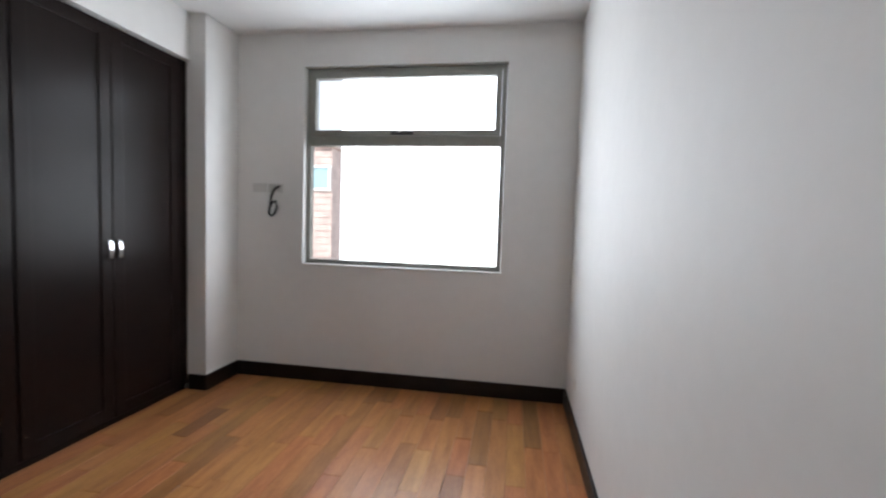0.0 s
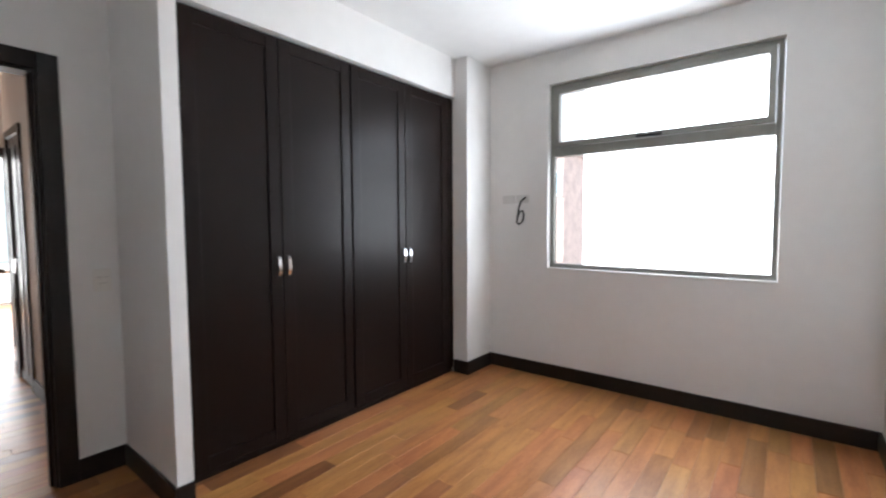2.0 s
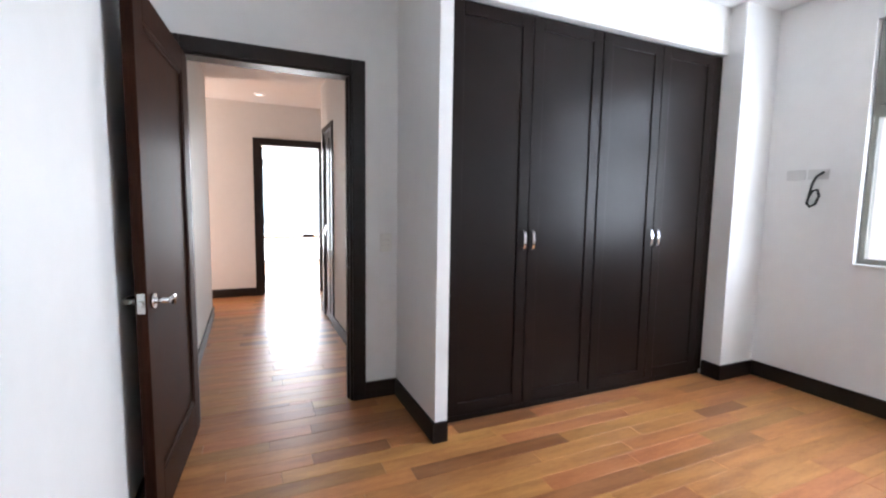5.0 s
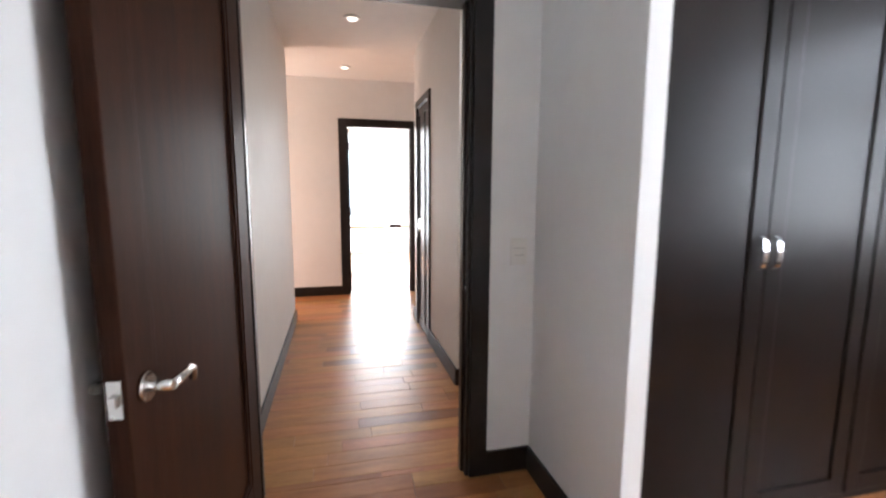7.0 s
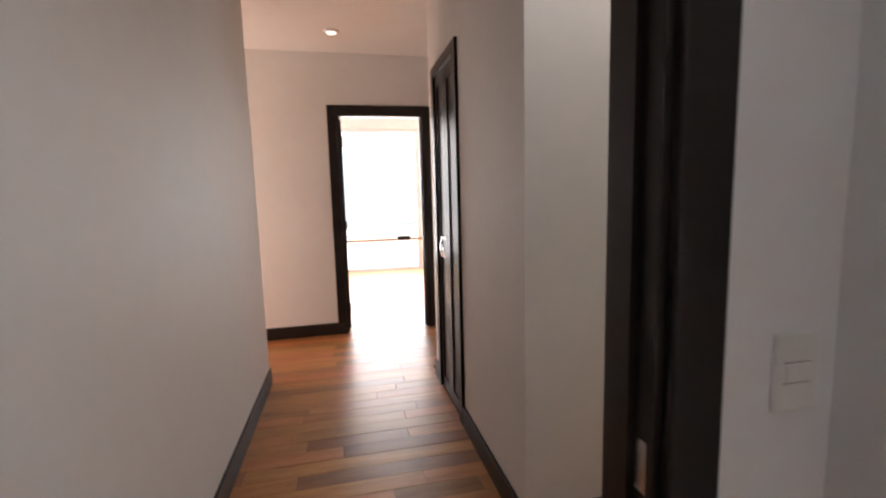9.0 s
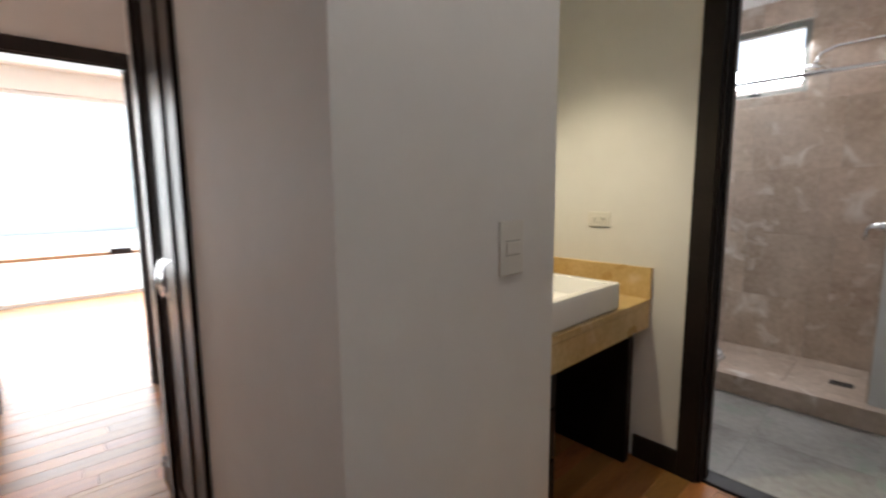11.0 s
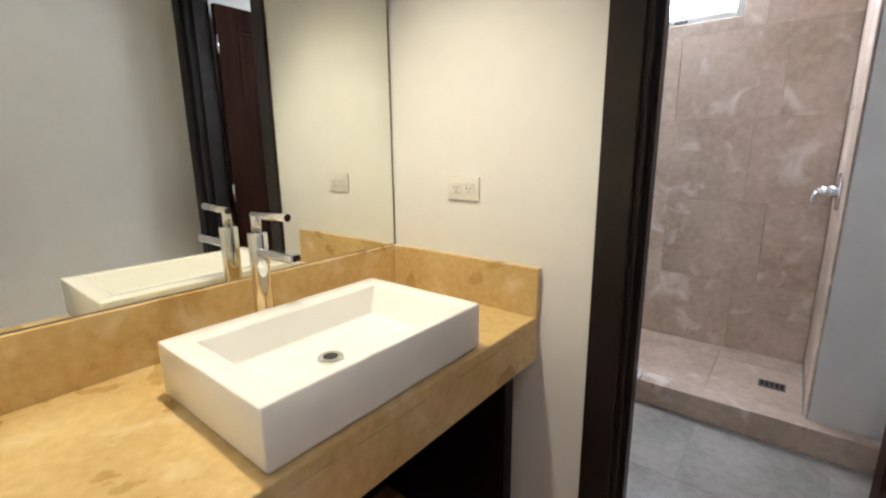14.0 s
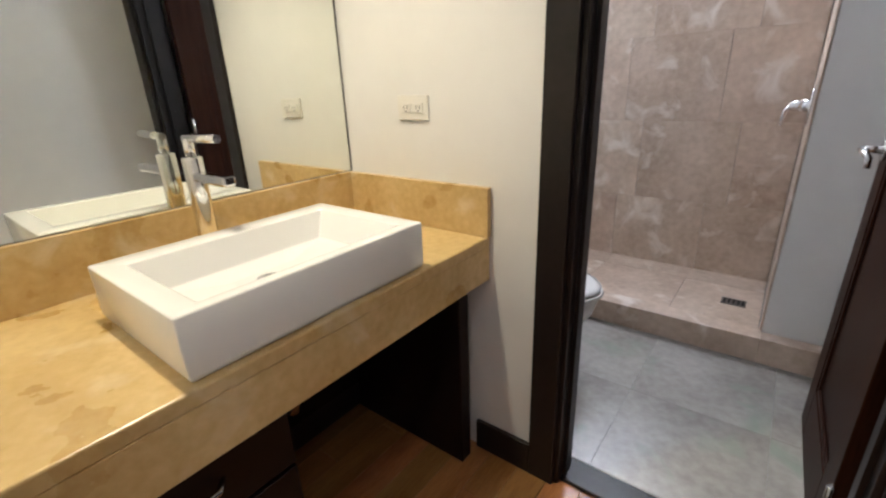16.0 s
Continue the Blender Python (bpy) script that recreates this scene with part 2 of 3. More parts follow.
# ---- large structure ----
setting("wall_east", boxes((XE, XE + 0.15, YS - 0.15, YN + 0.15, -0.1, 2.9)), PAINT, "white painted bedroom wall without openings")
setting("wall_north", boxes((XW, WX0, YN, YN + 0.15, -0.1, 2.9), (WX1, XE, YN, YN + 0.15, -0.1, 2.9),
                            (WX0, WX1, YN, YN + 0.15, -0.1, WZ0), (WX0, WX1, YN, YN + 0.15, WZ1, 2.9)), PAINT,
        "white painted bedroom wall around the window")
setting("wall_south", boxes((XH, XE, YS - 0.15, YS, -0.1, 3.1), (-1.35, XE, YS, YS + 0.04, -0.1, ZB)), PAINT, "white painted wall behind the open door")
setting("wall_west", boxes((XH, XW, YS, DY0, -0.1, 3.1), (XH, XW, DY1, YN + 0.15, -0.1, 3.1), (XH, XW, DY0, DY1, DZ, 3.1)), PAINT,
        "white painted wall with the bedroom doorway")
setting("wall_wardrobe_pier", boxes((XW, -1.895, 0.245, 0.318, 0, ZB)), PAINT, "white pier beside the wardrobe")
setting("wall_column", boxes((XW, -1.897, 2.60, YN, 0, ZB)), PAINT, "white column between wardrobe and window")
setting("wall_wardrobe_header", boxes((-2.14, -2.02, 0.318, 2.60, 2.43, ZB)), PAINT, "white wall strip above the wardrobe")
setting("ceiling_bedroom", boxes((XW, XE, YS, YN, ZB, ZB + 0.14)), CEIL, "smooth white bedroom ceiling")

CX0, CX1, CZ = -4.98, -4.46, 2.08                # hall closet opening
setting("wall_hall_north", boxes((XNC, CX0, YHN, YHN + 0.12, -0.1, ZH), (CX1, XSTUB, YHN, YHN + 0.12, -0.1, ZH),
                                 (CX0, CX1, YHN, YHN + 0.12, CZ, ZH), (XSTUB, XH, YHN, YHN + 0.12, ZA, ZH)), PAINT,
        "white hall wall with closet and vanity alcove")
setting("wall_hall_south", boxes((XCOR, XH, YHS - 0.12, YHS, -0.1, ZH)), PAINT, "white hall wall")
# the doorway at y -3 is unseen, added to hold the lobby fill
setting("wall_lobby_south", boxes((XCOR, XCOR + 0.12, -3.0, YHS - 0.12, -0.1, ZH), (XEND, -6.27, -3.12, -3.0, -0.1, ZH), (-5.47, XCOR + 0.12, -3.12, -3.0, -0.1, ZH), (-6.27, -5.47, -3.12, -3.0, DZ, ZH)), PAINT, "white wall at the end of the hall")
setting("wall_lobby_north", boxes((XNC, XNC + 0.12, YHN + 0.12, 2.0, -0.1, ZH), (XEND, XNC + 0.12, 2.0, 2.12, -0.1, ZH)), PAINT, "white wall at the end of the hall")
setting("wall_hall_end", boxes((XEND - 0.12, XEND, -3.12, FY0, -0.1, 2.9), (XEND - 0.12, XEND, FY1, 3.0, -0.1, 2.9), (XEND - 0.12, XEND, FY0, FY1, DZ, 2.9)), PAINT,
        "white wall with a doorway to a bright room")
setting("ceiling_hall", boxes((XEND, XH, -3.0, YHN, ZH, ZH + 0.14), (XEND, XNC, YHN, 2.0, ZH, ZH + 0.14)), CEIL, "white hall ceiling")
setting("wall_mirror", boxes((XM - 0.12, XM, YP, YEND, -0.1, ZH)), PAINT, "cream wall behind the vanity")
setting("wall_partition", boxes((XSTUB - 0.12, XSTUB, YHN + 0.12, YP, -0.1, ZA), (XM - 0.12, XSTUB - 0.12, YP - 0.12, YP, -0.1, ZA)), PAINT, "white wall before the vanity with a switch")
setting("wall_alcove_end", boxes((XM - 0.12, SX0, YEND, YEND + 0.12, -0.1, ZH), (SX1, XH, YEND, YEND + 0.12, -0.1, ZH), (SX0, SX1, YEND, YEND + 0.12, DZ, ZH)), PAINT,
        "cream wall with the shower room doorway")
setting("ceiling_alcove", boxes((XM, XH, YP, YEND, ZA, ZA + 0.14), (XSTUB - 0.12, XH, YHN + 0.12, YP, ZA, ZA + 0.14)), CEIL, "white alcove ceiling")
setting("wall_shower_west", boxes((XSW - 0.12, XSW, YEND + 0.12, YB + 0.15, -0.1, ZH), (XSW - 0.12, XM - 0.12, YEND, YEND + 0.12, -0.1, ZH)), PAINT, "white shower room wall")
setting("wall_shower_east", boxes((XBE, XH, YEND + 0.12, YB + 0.15, -0.1, ZH), (XP, XBE, YC + 0.075, YB, 0.0, ZA), (XH, XW, YN + 0.15, YB + 0.15, -0.1, ZH)), PAINT, "white shower room wall with pier")
setting("wall_shower_back", boxes((XSW, QX0, YB, YB + 0.15, -0.1, ZH), (QX1, XBE, YB, YB + 0.15, -0.1, ZH),
                                  (QX0, QX1, YB, YB + 0.15, -0.1, QZ0), (QX0, QX1, YB, YB + 0.15, QZ1, ZH)), GROUT, "shower back wall under travertine tiles")
setting("ceiling_shower", boxes((XSW, XBE, YEND + 0.12, YB, ZA, ZA + 0.14)), CEIL, "white shower room ceiling")
# the bright room past the hall
XF = -10.0
setting("wall_far_room", boxes((XF - 0.15, XEND - 0.12, -3.12, -3.0, -0.1, 3.1), (XF - 0.15, XEND - 0.12, 3.0, 3.12, -0.1, 3.1),
                               (XF - 0.15, XF, -3.0, -2.2, -0.1, 3.1), (XF - 0.15, XF, 2.4, 3.0, -0.1, 3.1), (XF - 0.15, XF, -2.2, 2.4, 2.5, 3.1)), PAINT,
        "white wall of the sunlit room")
setting("ceiling_far_room", boxes((XF, XEND - 0.12, -3.0, 3.0, ZB, 3.1)), CEIL, "white ceiling of the sunlit room")
setting("floor_slab", boxes((XF - 0.15, XE + 0.15, -3.12, 3.95, -0.25, -0.018)), SUBFLOOR, "slab under the wooden floor")

# ground and what stands outside
GZ = -6.0
bm = bmesh.new()
bmesh.ops.create_grid(bm, x_segments=40, y_segments=40, size=3000)
bmesh.ops.translate(bm, verts=bm.verts, vec=(0, 0, GZ))
setting("ground", bm, GROUNDM, "pale sunlit ground far below")
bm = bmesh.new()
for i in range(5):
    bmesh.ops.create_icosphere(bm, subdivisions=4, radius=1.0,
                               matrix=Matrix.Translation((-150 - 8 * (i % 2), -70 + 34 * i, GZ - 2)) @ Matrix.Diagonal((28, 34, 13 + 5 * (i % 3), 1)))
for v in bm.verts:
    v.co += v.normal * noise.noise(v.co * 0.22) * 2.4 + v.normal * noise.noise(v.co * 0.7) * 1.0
setting("backdrop_hills", bm, HAZEHILL, "wooded hills with haze put in as a pale glow")


# ---- trim: baseboards and door casings ----
def baseboard(x0, x1, y0, y1):
    setting("baseboard", boxes((x0, x1, y0, y1, 0, 0.115), bevel=0.003), TRIM, "dark stained wooden baseboard")


B = 0.016
baseboard(XE - B, XE, YS + 0.04, YN - B)
baseboard(-1.897, XE, YN - B, YN)
baseboard(-1.897, -1.897 + B, 2.60 - B, YN - B)
baseboard(-2.04, -1.897, 2.60 - B, 2.60)
baseboard(-1.895, -1.895 + B, 0.245 - B, 0.318)
baseboard(XW + B, -1.895, 0.245 - B, 0.245)
baseboard(XW, XW + B, 0.025, 0.245)
baseboard(XW, XW + B, YS, DY0 - 0.075)
baseboard(XW + B, -1.35, YS, YS + B)
baseboard(XCOR, XH, YHS, YHS + B)
baseboard(XH - B, XH, 0.025, YEND - B)
baseboard(XNC, CX0 - 0.06, YHN - B, YHN)
baseboard(CX1 + 0.06, XSTUB, YHN - B, YHN)
baseboard(XSTUB, XSTUB + B, YHN - B, YP)
baseboard(XCOR - B, XCOR, -3.0, YHS)
baseboard(XNC - B, XNC, YHN, 2.0)
baseboard(XEND, XEND + B, -3.0, FY0 - 0.075)
baseboard(XEND, XEND + B, FY1 + 0.075, 2.0)
baseboard(-3.80, SX0 - 0.075, YEND - B, YEND)
baseboard(SX1 + 0.075, XH - B, YEND - B, YEND)
baseboard(XM, XM + B, YP, YEND - B)


def casing(name, label, across, w0, w1, top, f0, f1, wide=0.075):
    """Jamb lining and casings of a doorway; across: the axis along which the opening runs; f0, f1: wall faces."""
    def bx(a0, a1, b0, b1, z0, z1):
        return (a0, a1, b0, b1, z0, z1) if across == "x" else (b0, b1, a0, a1, z0, z1)
    ob = tagged(thing(name, label, "door frame"), kind="structure")
    j = 0.022
    lo, hi = min(f0, f1), max(f0, f1)
    for nm, s in (("jamb", bx(w0, w0 + j, lo, hi, 0, top)), ("jamb", bx(w1 - j, w1, lo, hi, 0, top)), ("head_jamb", bx(w0 + j, w1 - j, lo, hi, top - j, top))):
        part(nm, boxes(s, bevel=0.002), TRIM, ob)
    mid = (lo + hi) / 2
    part("door_stop", boxes(bx(w0 + j, w0 + j + 0.012, mid - 0.02, mid + 0.02, 0, top - j),
                            bx(w1 - j - 0.012, w1 - j, mid - 0.02, mid + 0.02, 0, top - j)), TRIM, ob)
    for a, b in ((lo - 0.018, lo), (hi, hi + 0.018)):
        for nm, s in (("casing_board", bx(w0 - wide, w0 + 0.008, a, b, 0, top + wide)), ("casing_board", bx(w1 - 0.008, w1 + wide, a, b, 0, top + wide)),
                      ("head_casing", bx(w0 + 0.008, w1 - 0.008, a, b, top - 0.008, top + wide))):
            part(nm, boxes(s, bevel=0.004), TRIM, ob)
    return ob


df1 = casing("door_frame_1", "dark wooden door frame of the bedroom", "y", DY0, DY1, DZ, XH, XW)
casing("door_frame_2", "dark wooden door frame to the sunlit room", "y", FY0, FY1, DZ, XEND - 0.12, XEND)
strike = part("strike_plate", boxes((XW - 0.035, XW - 0.01, DY1 - 0.0235, DY1 - 0.0221, 0.88, 0.96)), NICKEL, df1, "nickel strike plate")
df3 = casing("door_frame_3", "dark wooden door frame of the shower room", "x", SX0, SX1, DZ, YEND, YEND + 0.12)
part("threshold", boxes((SX0 + 0.022, SX1 - 0.022, YEND + 0.02, YEND + 0.12, 0, 0.012), bevel=0.004), TRIM, df3, "dark wooden threshold")


# ---- doors ----
def lever(parent, x, y0, side, back, lz=0.90):
    """Square rosette, neck and curved lever on one face; the lever points to -x; side: outward sign along y."""
    h = part("lever_handle", tube([(x, y0, lz), (x, y0 + side * 0.055, lz)], 0.011), NICKEL, parent, "brushed nickel lever handle")
    part("rosette", tube([(x, y0, lz), (x, y0 + side * 0.010, lz)], 0.030, 20), NICKEL, h)
    pts = [(x, y0 + side * 0.052, lz), (x + back * 0.04, y0 + side * 0.056, lz +0.002), (x + back * 0.09, y0 + side * 0.054, lz -0.001), (x + back * 0.115, y0 + side * 0.048, lz -0.010), (x + back * 0.118, y0 + side * 0.046, lz -0.038)]
    part("lever", tube(pts, [0.011, 0.010, 0.009, 0.009, 0.008], 12), NICKEL, h)


def door_leaf(name, label, width, m, group="", hs=-1, lz=0.90):
    """Leaf from the hinge at x 0 to x width, thickness along y, with two recessed panels on both faces."""
    d = tagged(thing(name, label, "door", m, group), kind="structure")
    t, h = 0.04, DZ - 0.03
    s = 0.115
    for nm, b in (("stile", (0, s, -t / 2, t / 2, 0.008, h)), ("stile", (width - s, width, -t / 2, t / 2, 0.008, h)),
                  ("rail", (s, width - s, -t / 2, t / 2, 0.008, 0.20)), ("rail", (s, width - s, -t / 2, t / 2, h - 0.12, h))):
        part(nm, boxes(b, bevel=0.003), DOORWOOD, d)
    bm = boxes((s - 0.004, width - s + 0.004, -0.009, 0.009, 0.19, h - 0.11))
    part("panel", bm, DOORWOOD, d)
    # moulding round the panel
    for side in (-1, 1):
        q = sorted((side * 0.009, side * 0.017))
        bm = boxes((s, s + 0.02, *q, 0.20, h - 0.12), (width - s - 0.02, width - s, *q, 0.20, h - 0.12),
                   (s + 0.02, width - s - 0.02, *q, 0.20, 0.22), (s + 0.02, width - s - 0.02, *q, h - 0.14, h - 0.12), bevel=0.004)
        part("moulding", bm, DOORWOOD, d)
        lever(d, width - 0.065, side * t / 2, side, -1, lz)
    part("latch_plate", boxes((width - 0.001, width + 0.002, -0.013, 0.013, lz - 0.035, lz + 0.04), bevel=0.0006), NICKEL, d, "nickel latch plate")
    part("latch_bolt", boxes((width + 0.002, width + 0.013, -0.008, 0.008, lz - 0.01, lz + 0.012), bevel=0.002), NICKEL, d)
    for z in (0.22, 1.05, 1.86):
        part("hinge", tube([(-0.004, hs * (t / 2 + 0.004), z - 0.05), (-0.004, hs * (t / 2 + 0.004), z + 0.05)], 0.008, 10), NICKEL, d, "nickel hinge")
    return d


door_leaf("door_1", "open dark brown panelled bedroom door", 0.885, pose(XW + 0.025, DY0 + 0.02, 0, 0, 0, -4.2), lz=0.915)
door_leaf("door_2", "open dark door of the sunlit room", 0.80, pose(XEND - 0.145, FY0 + 0.03, 0, 0, 0, 183))
door_leaf("door_3", "open dark panelled shower room door", 0.655, pose(SX1 - 0.03, YEND + 0.145, 0, 0, 0, 91), hs=1, lz=1.0)


# ---- wardrobe and closet ----
def arch_pull(parent, x, y, z, length=0.125, out=0.022, axis="x"):
    """A bowed flat bar pull standing upright."""
    bm = bmesh.new()
    n = 12
    prev = None
    for i in range(n + 1):
        u = i / n
        zz = z + (u - 0.5) * length
        o = out * math.sin(math.pi * u) ** 0.35
        ring = []
        for dy, do in ((-0.009, 0), (0.009, 0), (0.009, 0.004), (-0.009, 0.004)):
            ring.append(bm.verts.new((x + o + do, y + dy, zz) if axis == "x" else (x + dy, y - o - do, zz)))
        if prev:
            for k in range(4):
                bm.faces.new((prev[k], prev[(k + 1) % 4], ring[(k + 1) % 4], ring[k]))
        else:
            bm.faces.new(ring)
        prev = ring
    bm.faces.new(prev)
    return part("handle", bm, CHROME, parent, "bowed chrome handle")


def shaker_door(parent, name, y0, y1, z0, z1, xf, mat):
    """A closed cupboard door facing +x with a recessed centre panel."""
    s, t = 0.075, 0.02
    d = part(name, boxes((xf - t, xf, y0, y0 + s, z0, z1), (xf - t, xf, y1 - s, y1, z0, z1),
                         (xf - t, xf, y0 + s, y1 - s, z0, z0 + s), (xf - t, xf, y0 + s, y1 - s, z1 - s, z1), bevel=0.0025), mat, parent)
    part("door_panel", boxes((xf - t, xf - 0.009, y0 + s - 0.002, y1 - s + 0.002, z0 + s - 0.002, z1 - s + 0.002)), mat, d)
    return d


XD = -2.05
ward = thing("wardrobe", "built-in dark wenge wardrobe with four panelled doors", "wardrobe")
part("carcass", boxes((-2.56, -2.076, 0.33, 0.35, 0.0, 2.425), (-2.56, -2.076, 2.57, 2.59, 0.0, 2.425), (-2.57, -2.56, 0.33, 2.59, 0.0, 2.425),
                      (-2.56, -2.076, 0.35, 2.57, 2.40, 2.425), (-2.56, -2.076, 1.44, 1.46, 0.0, 2.40)), HIDDEN, ward)
part("plinth", boxes((-2.10, XD - 0.012, 0.33, 2.59, 0.0, 0.035), bevel=0.002), WENGE, ward)
part("filler_strip", boxes((XD - 0.022, XD, 0.322, 0.378, 0.038, 2.42), bevel=0.002), WENGE, ward)
part("filler_strip", boxes((XD - 0.022, XD, 2.522, 2.596, 0.038, 2.42), bevel=0.002), WENGE, ward)
W0, DW = 0.381, 0.535
for i in range(4):
    d = shaker_door(ward, "door", W0 + i * DW + 0.002 + (0.004 if i == 2 else 0), W0 + (i + 1) * DW - 0.002 - (0.004 if i == 1 else 0), 0.042, 2.415, XD, WENGE)
    yh = W0 + (i + 1) * DW - 0.032 if i % 2 == 0 else W0 + i * DW + 0.032
    arch_pull(d, XD, yh, 1.09)

clo = thing("hall_closet", "narrow dark wenge closet with two closed doors", "closet")
for s in ((CX0 - 0.06, CX0 + 0.01), (CX1 - 0.01, CX1 + 0.06)):
    part("frame_board", boxes((*s, YHN - 0.018, YHN, 0, CZ + 0.055), bevel=0.003), WENGE, clo)
part("head_board", boxes((CX0 + 0.01, CX1 - 0.01, YHN - 0.018, YHN, CZ - 0.01, CZ + 0.055), bevel=0.003), WENGE, clo)
part("carcass", boxes((CX0, CX0 + 0.02, YHN + 0.03, 0.56, 0, CZ), (CX1 - 0.02, CX1, YHN + 0.03, 0.56, 0, CZ), (CX0, CX1, 0.56, 0.58, 0, CZ),
                      (CX0 + 0.02, CX1 - 0.02, YHN + 0.03, 0.56, CZ - 0.02, CZ)), HIDDEN, clo)
cm = (CX0 + CX1) / 2
for a, b, hx in ((CX0 + 0.012, cm - 0.002, cm - 0.035), (cm + 0.002, CX1 - 0.012, cm + 0.035)):
    s = 0.06
    d = part("door", boxes((a, a + s, YHN - 0.004, YHN + 0.018, 0.012, CZ - 0.012), (b - s, b, YHN - 0.004, YHN + 0.018, 0.012, CZ - 0.012),
                           (a + s, b - s, YHN - 0.004, YHN + 0.018, 0.012, 0.09), (a + s, b - s, YHN - 0.004, YHN + 0.018, CZ - 0.09, CZ - 0.012), bevel=0.002), WENGE, clo)
    part("door_panel", boxes((a + s - 0.002, b - s + 0.002, YHN + 0.004, YHN + 0.018, 0.088, CZ - 0.088)), WENGE, d)
    arch_pull(d, hx, YHN - 0.004, 1.0, 0.15, 0.035, "y")


# ---- windows ----
def rect_frame(bm, x0, x1, z0, z1, y0, y1, w, bevel=0.003):
    for s in ((x0, x0 + w, y0, y1, z0, z1), (x1 - w, x1, y0, y1, z0, z1), (x0 + w, x1 - w, y0, y1, z0, z0 + w), (x0 + w, x1 - w, y0, y1, z1 - w, z1)):
        add_box(bm, *s, bevel=bevel)
    return bm


win = tagged(thing("window_1", "grey aluminium window with awning sash above", "window"), kind="structure")
WT = 1.945
part("window_frame", rect_frame(bmesh.new(), WX0 + 0.005, WX1 - 0.005, WZ0 + 0.005, WZ1 - 0.005, YN + 0.045, YN + 0.105, 0.034), ALU, win)
part("transom", boxes((WX0 + 0.039, WX1 - 0.039, YN + 0.04, YN + 0.10, WT - 0.05, WT + 0.025), bevel=0.003), ALU, win)
sash = part("sash", rect_frame(bmesh.new(), WX0 + 0.043, WX1 - 0.043, WT + 0.029, WZ1 - 0.043, YN + 0.03, YN + 0.085, 0.042), ALU, win)
part("pane", boxes((WX0 + 0.085, WX1 - 0.085, YN + 0.058, YN + 0.064, WT + 0.071, WZ1 - 0.085)), GLASS, sash).visible_shadow = False
part("pane", boxes((WX0 + 0.039, WX1 - 0.039, YN + 0.072, YN + 0.078, WZ0 + 0.039, WT - 0.05)), GLASS, win).visible_shadow = False
wc = (WX0 + WX1) / 2
latch = part("latch", boxes((wc - 0.09, wc + 0.09, YN + 0.005, YN + 0.03, WT + 0.03, WT + 0.055), bevel=0.008), BLACK, win, "dark grey window latch")
part("latch_arm", tube([(wc - 0.02, YN + 0.01, WT + 0.04), (wc, YN - 0.005, WT + 0.06), (wc + 0.03, YN - 0.012, WT + 0.10)], [0.006, 0.006, 0.004], 8), NICKEL, latch)
part("window_sill", boxes((WX0 + 0.002, WX1 - 0.002, YN - 0.008, YN + 0.044, WZ0 - 0.012, WZ0 + 0.004), bevel=0.003), PAINT, win)

sw = tagged(thing("window_2", "small high aluminium window above the shower", "window"), kind="structure")
part("window_frame", rect_frame(bmesh.new(), QX0 + 0.005, QX1 - 0.005, QZ0 + 0.005, QZ1 - 0.005, YB + 0.03, YB + 0.08, 0.035), ALU, sw)
part("pane", boxes((QX0 + 0.04, QX1 - 0.04, YB + 0.052, YB + 0.058, QZ0 + 0.04, QZ1 - 0.04)), GLASS, sw).visible_shadow = False
part("latch", boxes((-3.88, -3.81, YB + 0.012, YB + 0.03, QZ0 + 0.012, QZ0 + 0.032), bevel=0.005), BLACK, sw, "black window latch")
part("latch_arm", tube([(-3.845, YB + 0.02, QZ0 + 0.03), (-3.835, YB + 0.01, QZ0 + 0.10)], 0.005, 8), BLACK, sw)

fw = tagged(thing("window_3", "wide floor-to-ceiling window of the sunlit room", "window"), kind="structure")
for y0, y1 in ((-2.2, -0.66), (-0.66, 0.88), (0.88, 2.4)):
    bm = bmesh.new()
    for s in ((XF - 0.09, XF - 0.04, y0 + 0.002, y0 + 0.05, 0.002, 2.498), (XF - 0.09, XF - 0.04, y1 - 0.05, y1 - 0.002, 0.002, 2.498),
              (XF - 0.09, XF - 0.04, y0 + 0.05, y1 - 0.05, 0.002, 0.05), (XF - 0.09, XF - 0.04, y0 + 0.05, y1 - 0.05, 2.45, 2.498)):
        add_box(bm, *s)
    part("window_frame", bm, WHITEFRAME, fw)
    part("pane", boxes((XF - 0.068, XF - 0.062, y0 + 0.05, y1 - 0.05, 0.05, 2.45)), GLASS, fw).visible_shadow = False
part("rail", boxes((XF - 0.03, XF + 0.02, -2.2, 2.4, 0.535, 0.58), bevel=0.006), RAILM, fw, "brown wooden rail")
part("rail_bracket", boxes((XF - 0.03, XF + 0.07, 0.45, 0.68, 0.545, 0.62), bevel=0.006), TRIM, fw)


# ---- neighbouring building seen past the window ----
nb = thing("neighbour_building", "brown boarded apartment building with white window frames", "building")
bx1, by = -5.0, 12.0
part("wall", boxes((-16, bx1, by, by + 8, GZ, 3.4), (-16.1, bx1 + 0.1, by - 0.1, by + 8.1, 3.4, 3.55)), SIDING, nb)
for i in range(47):
    z = GZ + 0.1 + i * 0.196
    part("board", boxes((-9, bx1 + 0.012, by - 0.025, by - 0.001, z, z + 0.178)), SIDING, nb)
for xx in (-5.36, -6.9, -8.4):
    for zz in (-0.6, 2.5):
        w = part("window", rect_frame(bmesh.new(), xx - 0.42, xx + 0.34, zz - 0.37, zz + 0.37, by - 0.07, by - 0.026, 0.07), WHITEFRAME, nb)
        part("pane", boxes((xx - 0.35, xx + 0.27, by - 0.045, by - 0.035, zz - 0.30, zz + 0.30)), BLUEGLASS, w)


